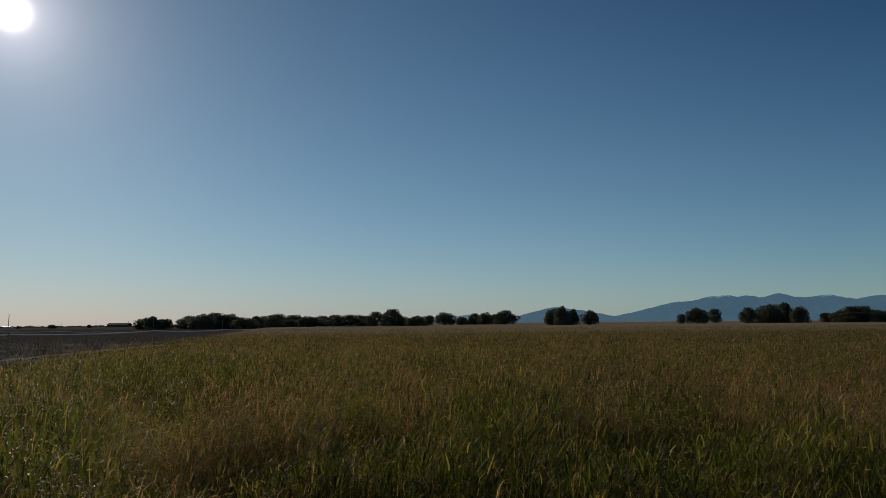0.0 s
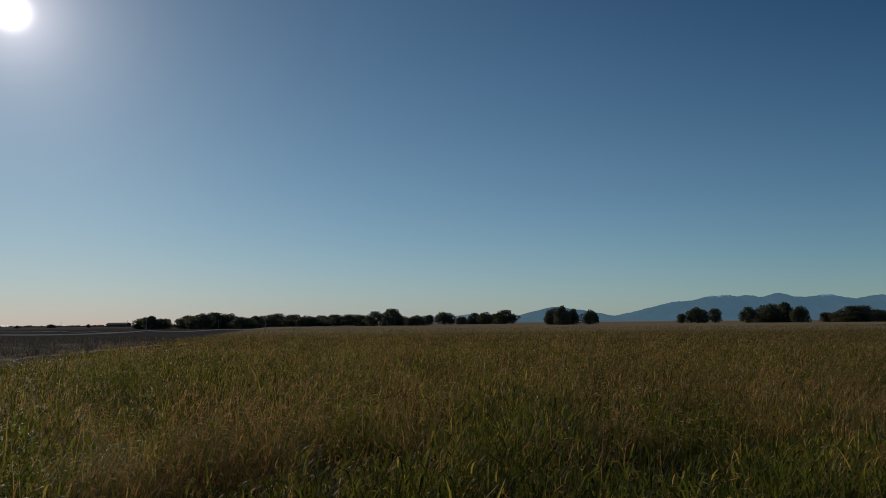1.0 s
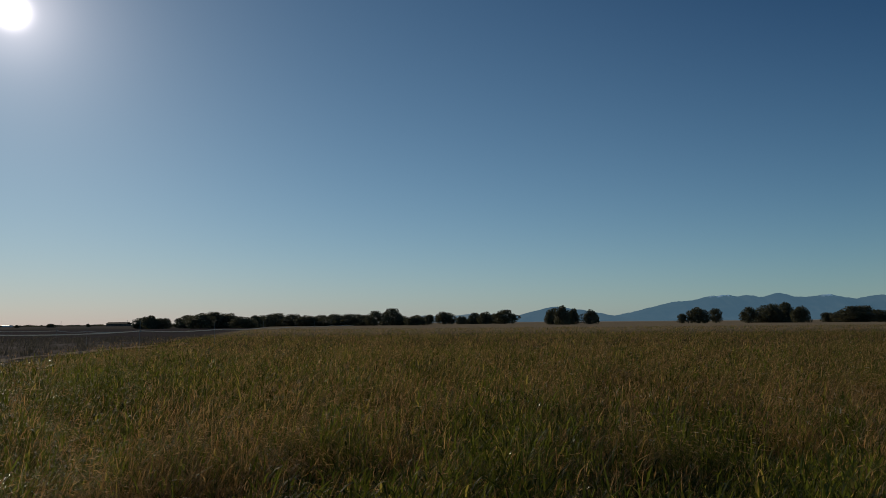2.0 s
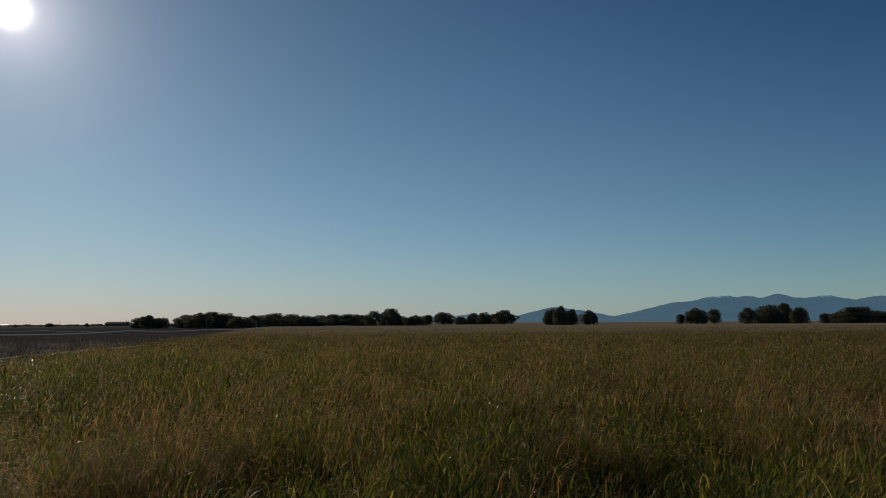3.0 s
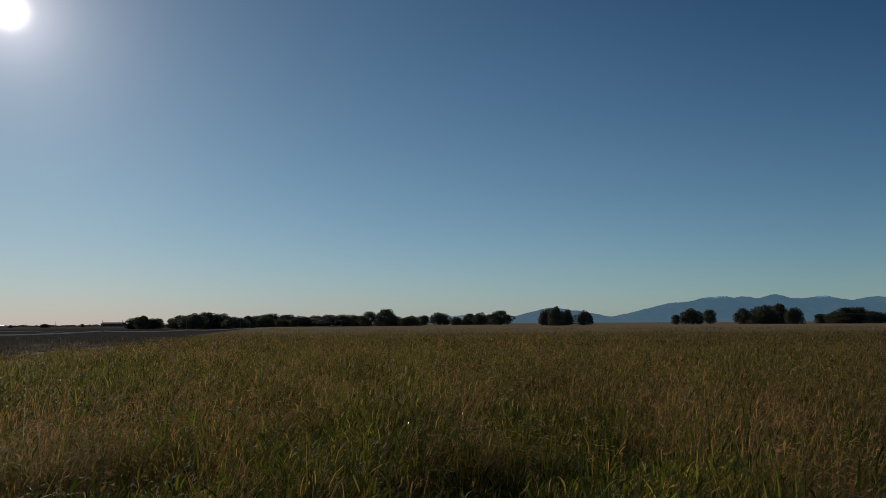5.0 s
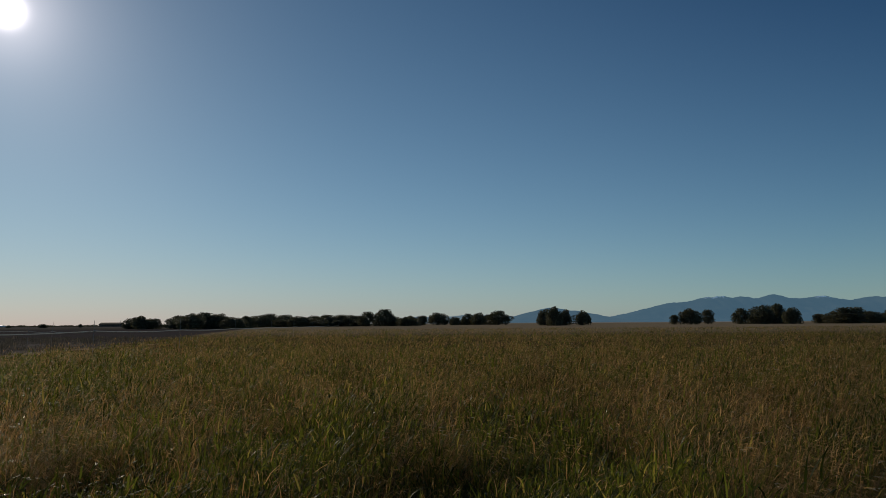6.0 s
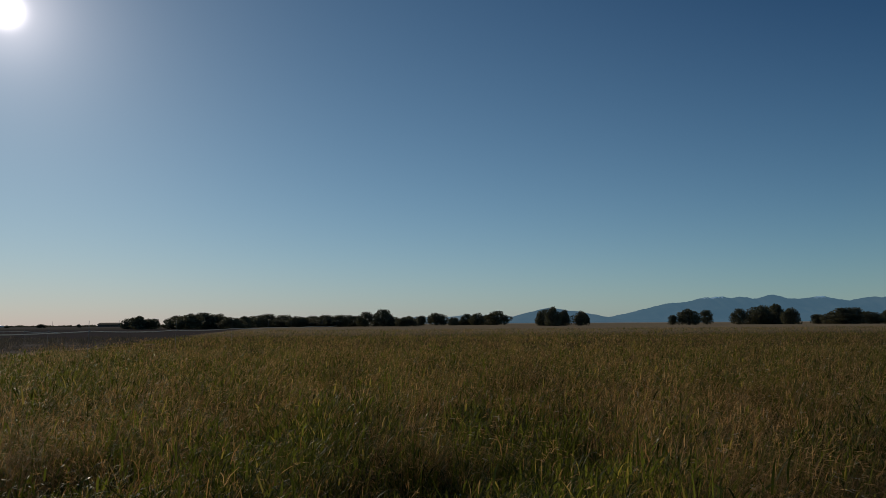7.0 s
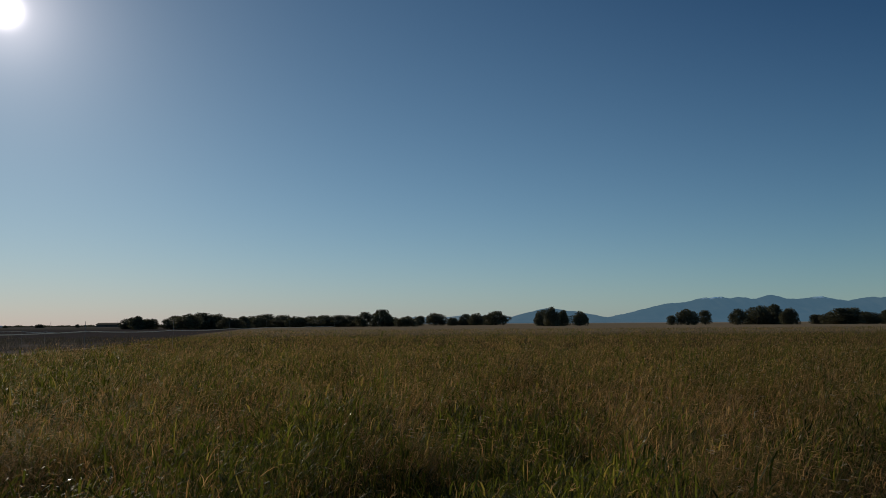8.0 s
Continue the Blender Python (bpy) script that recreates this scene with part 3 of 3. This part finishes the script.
def blades(x, y, length, width, segs=3, lean=0.25, bend=1.0, ox=None, oy=None, nod=0.6, wind=0.45, curl=2.7, up=0.0):
    """Tapered blades that arch over: corners, quads and tips; also the curve of each blade."""
    n = len(x)
    head = rng.uniform(0, 6.283, n)
    # tufts splay outwards, and the wind has laid the sward a little to one side
    hx, hy = np.cos(head) + wind, np.sin(head) - 0.25 * wind
    if ox is not None:
        hx, hy = hx + ox, hy + oy
    l = np.hypot(hx, hy) + 1e-6
    hx, hy = hx / l, hy / l
    twist = rng.normal(0, 0.5, n)
    sx, sy = -hy * np.cos(twist) + hx * np.sin(twist), hx * np.cos(twist) + hy * np.sin(twist)
    th = np.abs(rng.normal(0, lean, n))
    # some stand straight, the others nod from the upper third
    bd = np.where(rng.uniform(0, 1, n) < nod, np.abs(rng.normal(bend, 0.5, n)), np.abs(rng.normal(0.3, 0.25, n)))
    px, py, pz = x.copy(), y.copy(), ground_z(x, y) - 0.01 + up
    rows, curve = [], []
    for k in range(segs + 1):
        f = k / segs
        w = width * (1 - f ** 1.8) * (0.75 + 0.5 * min(f * 3, 1)) * 0.5
        curve.append(np.stack([px, py, pz], -1))
        if k < segs:
            rows.append(np.stack([np.stack([px - sx * w, py - sy * w, pz], -1), np.stack([px + sx * w, py + sy * w, pz], -1)], 1))
        else:
            rows.append(np.stack([px, py, pz], -1)[:, None])
        a = np.minimum(th + bd * (f + 0.5 / segs) ** curl, 2.7)
        px, py, pz = px + hx * np.sin(a) * length / segs, py + hy * np.sin(a) * length / segs, pz + np.cos(a) * length / segs
    v = np.concatenate(rows, 1)
    m = 2 * segs + 1
    base = (np.arange(n) * m)[:, None]
    q = np.concatenate([base + np.array([[2 * k, 2 * k + 1, 2 * k + 3, 2 * k + 2]]) for k in range(segs - 1)], 0) if segs > 1 else np.zeros((0, 4), int)
    t = base + np.array([[2 * segs - 2, 2 * segs - 1, 2 * segs]])
    along = np.tile(np.append(np.repeat(np.arange(segs) / segs, 2), 1.0), n)
    return v.reshape(-1, 3), q, t, along, curve


def stuff(name, meshdata, mat, label, category="grass"):
    v, q, t, along = meshdata
    ob = part(name, mesh_of(name, v, q, t, mat, True, along), mat)
    return tagged(ob, label, category, kind="stuff")


def join(*parts):
    v, q, t, along, n = [], [], [], [], 0
    for pv, pq, pt, pa in parts:
        along.append(pa)
        v.append(pv)
        q.append(pq + n)
        t.append(pt + n)
        n += len(pv)
    return np.concatenate(v), np.concatenate(q), np.concatenate(t), np.concatenate(along)


def heads(curve, size, awns, thick, plump=0.045):
    """Drooping bearded seed heads at the ends of stems."""
    p, d = curve[-1], curve[-1] - curve[-2]
    d = d / np.linalg.norm(d, axis=1)[:, None]
    n = len(p)
    v = []
    size = size[:, None]
    for k in range(awns):
        s = rng.uniform(-0.2, 0.75, n)[:, None]
        e = d + rng.normal(size=(n, 3)) * 0.24
        e[:, 2] -= 0.12
        e /= np.linalg.norm(e, axis=1)[:, None]
        root = p + d * size * s
        tip = root + e * size * rng.uniform(0.4, 0.9, n)[:, None]
        w = np.cross(e, rng.normal(size=(n, 3)))
        w = w / np.linalg.norm(w, axis=1)[:, None] * size * thick
        v.append(np.stack([root - w, root + w, tip], 1))
    # the spike itself: two crossed spindles
    for turn in range(2):
        w = np.cross(d, rng.normal(size=(n, 3)))
        w = w / np.linalg.norm(w, axis=1)[:, None] * size * plump
        a, b = p - d * size * 0.3, p + d * size * 0.95
        mid = p + d * size * 0.25
        v += [np.stack([a, mid - w, mid + w], 1), np.stack([b, mid + w, mid - w], 1)]
    v = np.stack(v, 1).reshape(-1, 3)
    return v, np.zeros((0, 4), int), np.arange(len(v)).reshape(-1, 3), np.ones(len(v))


def tufts(cx, cy, count, spread):
    """Blade roots gathered round tuft centres, with the way from the centre and a vigour per tuft."""
    n = len(cx)
    vigour = np.clip(rng.gamma(8.0, 1 / 8.0, n), 0.4, 1.7)
    per = np.maximum(2, (count * vigour * rng.uniform(0.7, 1.3, n)).astype(int))
    i = np.repeat(np.arange(n), per)
    dx, dy = rng.normal(0, 1, len(i)), rng.normal(0, 1, len(i))
    wide = spread * vigour[i]
    return cx[i] + dx * wide, cy[i] + dy * wide, dx * 0.9, dy * 0.9, vigour[i], i


def build_grass():
    green, dry, head, fluff = [], [], [], []

    def sow(cx, cy, count, spread, wide, segs, awns, stems, thick=0.03, big=1.0):
        gold = rng.uniform(0, 1, len(cx)) < gold_share(cx, cy)
        high = 0.44 * tall_share(cx, cy)
        # leaves: mostly green in green tufts, mostly withered in golden ones
        for sel, leafy, withered in ((~gold, 1.0, 0.04), (gold, 0.36, 1.25)):
            for store, share, k, bend, nod, wind, curl in ((green, leafy, 1.0, 2.2, 0.75, 0.45, 2.2), (dry, withered, 0.36, 2.3, 0.95, 0.9, 1.5)):
                x, y, ox, oy, vig, i = tufts(cx[sel], cy[sel], count * share, spread)
                if not len(x):
                    continue
                # long blades from the ground, and short leaves that branch off higher up
                n = len(x)
                raised = rng.uniform(0, 1, n) < (0.35 if store is dry else 0.62)
                low = 1.2 if store is dry else 0.66 if leafy < 1 else 0.95
                tall = low * high[sel][i] * vig ** 0.2
                length = np.where(raised, rng.uniform(0.07, 0.17, n), tall * rng.uniform(0.75, 1.02, n) * np.exp(-0.12 * (ox * ox + oy * oy)))
                up = np.where(raised, tall * rng.uniform(0.35, 0.92, n) - 0.02, 0.0)
                store.append(blades(x, y, length, wide * k * rng.uniform(0.6, 1.4, n) * np.where(raised, 1.05, 0.85), segs, np.where(raised, 0.5, 0.3), bend, ox * 0.8, oy * 0.8,
                                    nod, wind, np.where(raised, 1.6, curl), up)[:4])
        # flowering stems with nodding heads
        for sel, share in ((gold, 1.0), (~gold, 0.14)):
            if not awns:
                continue
            x, y, ox, oy, vig, i = tufts(cx[sel], cy[sel], stems * share, spread * 1.2)
            length = high[sel][i] * rng.uniform(1.05, 1.22, len(x)) * vig ** 0.2
            v, q, t, along, curve = blades(x, y, length, np.full(len(x), wide * 0.2), 3, 0.24, 2.6, ox * 0.5, oy * 0.5, 0.95, 0.9, 2.1)
            green.append((v, q, t, along * 0.5))
            pale = rng.uniform(0, 1, len(x)) < 0.03 + 0.05 * (x > 0.8)
            for pick, store in ((~pale, head), (pale, fluff)):
                store.append(heads([c[pick] for c in curve], rng.uniform(0.02, 0.036, pick.sum()) * big, awns, thick * (1 if store is head else 1.5)))

    def litter(x, y, wide, segs):
        g = rng.uniform(0, 1, len(x)) < 0.15 + 0.6 * gold_share(x, y)
        for sel, store in ((~g, green), (g, dry)):
            bx, by = x[sel], y[sel]
            store.append(blades(bx, by, rng.uniform(0.06, 0.16, len(bx)), wide * rng.uniform(0.6, 1.3, len(bx)), segs, 0.6, 1.3)[:4])

    sow(*scatter(2.4, 7.5, 0.64, 125), 15, 0.036, 0.0078, 4, 7, 7.0, 0.022)
    litter(*scatter(2.4, 7.5, 0.64, 350), 0.008, 2)
    sow(*scatter(7.5, 14.0, 0.64, 66), 11, 0.05, 0.0105, 3, 5, 7.0, 0.03, 1.2)
    sow(*scatter(14.0, 28.0, 0.66, 22), 9, 0.08, 0.0165, 2, 3, 5.0, 0.045, 1.5)
    sow(*scatter(28.0, 62.0, 0.7, 3.0), 8, 0.14, 0.03, 2, 4, 2.0, 0.06)
    sow(*scatter(62.0, 130.0, 0.7, 0.6), 5, 0.35, 0.06, 2, 0, 0)
    sow(*around(0.3, 9.0, 14), 12, 0.05, 0.012, 2, 0, 0)
    sow(*around(9.0, 30.0, 5), 8, 0.09, 0.016, 2, 0, 0)
    # bold upright tussocks of broad blades
    cx, cy = scatter(2.8, 10.0, 0.64, 1.0)
    keep = gold_share(cx, cy) < 0.6
    x, y, ox, oy, vig, i = tufts(cx[keep], cy[keep], 22, 0.05)
    green.append(blades(x, y, 0.33 * vig ** 0.5 * rng.uniform(0.6, 1.1, len(x)), 0.012 * rng.uniform(0.7, 1.4, len(x)), 5, 0.28, 1.8, ox * 0.6, oy * 0.6, 0.65)[:4])
    stuff("green_grass", join(*green), M_GREEN, "tall green pasture grass in uneven tufts")
    stuff("dry_grass", join(*dry), M_DRY, "withered golden grass mixed through the pasture")
    stuff("pale_seed_heads", join(*fluff), M_FLUFF, "pale downy seed heads scattered through the grass")
    stuff("seed_heads", join(*head), M_HEAD, "bearded golden seed heads nodding over the grass")


def build_scrub():
    """Low dead weeds and thistles between the pasture and the ploughed land."""
    n = 10000
    y = rng.uniform(8, 75, n)
    x = -7.6 - 0.21 * y - np.abs(rng.normal(0, 1, n)) * (4 + 0.35 * y)
    clump = wave_noise(x, y, 2.6, 18) + rng.normal(0, 0.2, n) > 0.05
    keep = clump & ~((x > -16.6) & (x < -14.5) & (y < 44) & (rng.uniform(0, 1, n) > 0.05))
    x, y = x[keep], y[keep]
    bx, by, ox, oy, vig, i = tufts(x, y, 10, 0.14)
    tall = np.clip(0.7 + 0.6 * wave_noise(bx, by, 5.0, 17), 0.25, 1.6) * np.where((bx > -16.8) & (by < 44), 0.4, np.where(by < 60, 1.35, 1.0))
    v, q, t, along, _ = blades(bx, by, rng.uniform(0.07, 0.25, len(bx)) * vig * tall, 0.03 * rng.uniform(0.5, 1.5, len(bx)), 2, 0.7, 1.2, ox, oy)
    stuff("scrub", (v, q, t, along), M_SCRUB, "low dead brown weeds beside the track", "weeds")


def build_stones():
    for k in range(14):
        r = np.random.default_rng(500 + k)
        y = r.uniform(18, 34)
        x = -14.6 - r.uniform(0, 2.0)
        s = r.uniform(0.03, 0.07)
        bm = bmesh.new()
        bmesh.ops.create_icosphere(bm, subdivisions=2, radius=1)
        for v in bm.verts:
            v.co *= 1 + 0.25 * noise.noise(v.co * 1.3 + Vector((k * 7.1, 0, 0)))
            v.co = Vector((v.co.x * s * 1.4, v.co.y * s, v.co.z * s * 0.7))
        ob = part("stone", bm, M_STONE)
        ob.location = (x, y, float(ground_z(x, y)) + s * 0.3 + 0.03)
        tagged(ob, "pale rounded field stone lying beside the earth track", "stone", "stones along the track")


build_scrub()
build_stones()
build_grass()
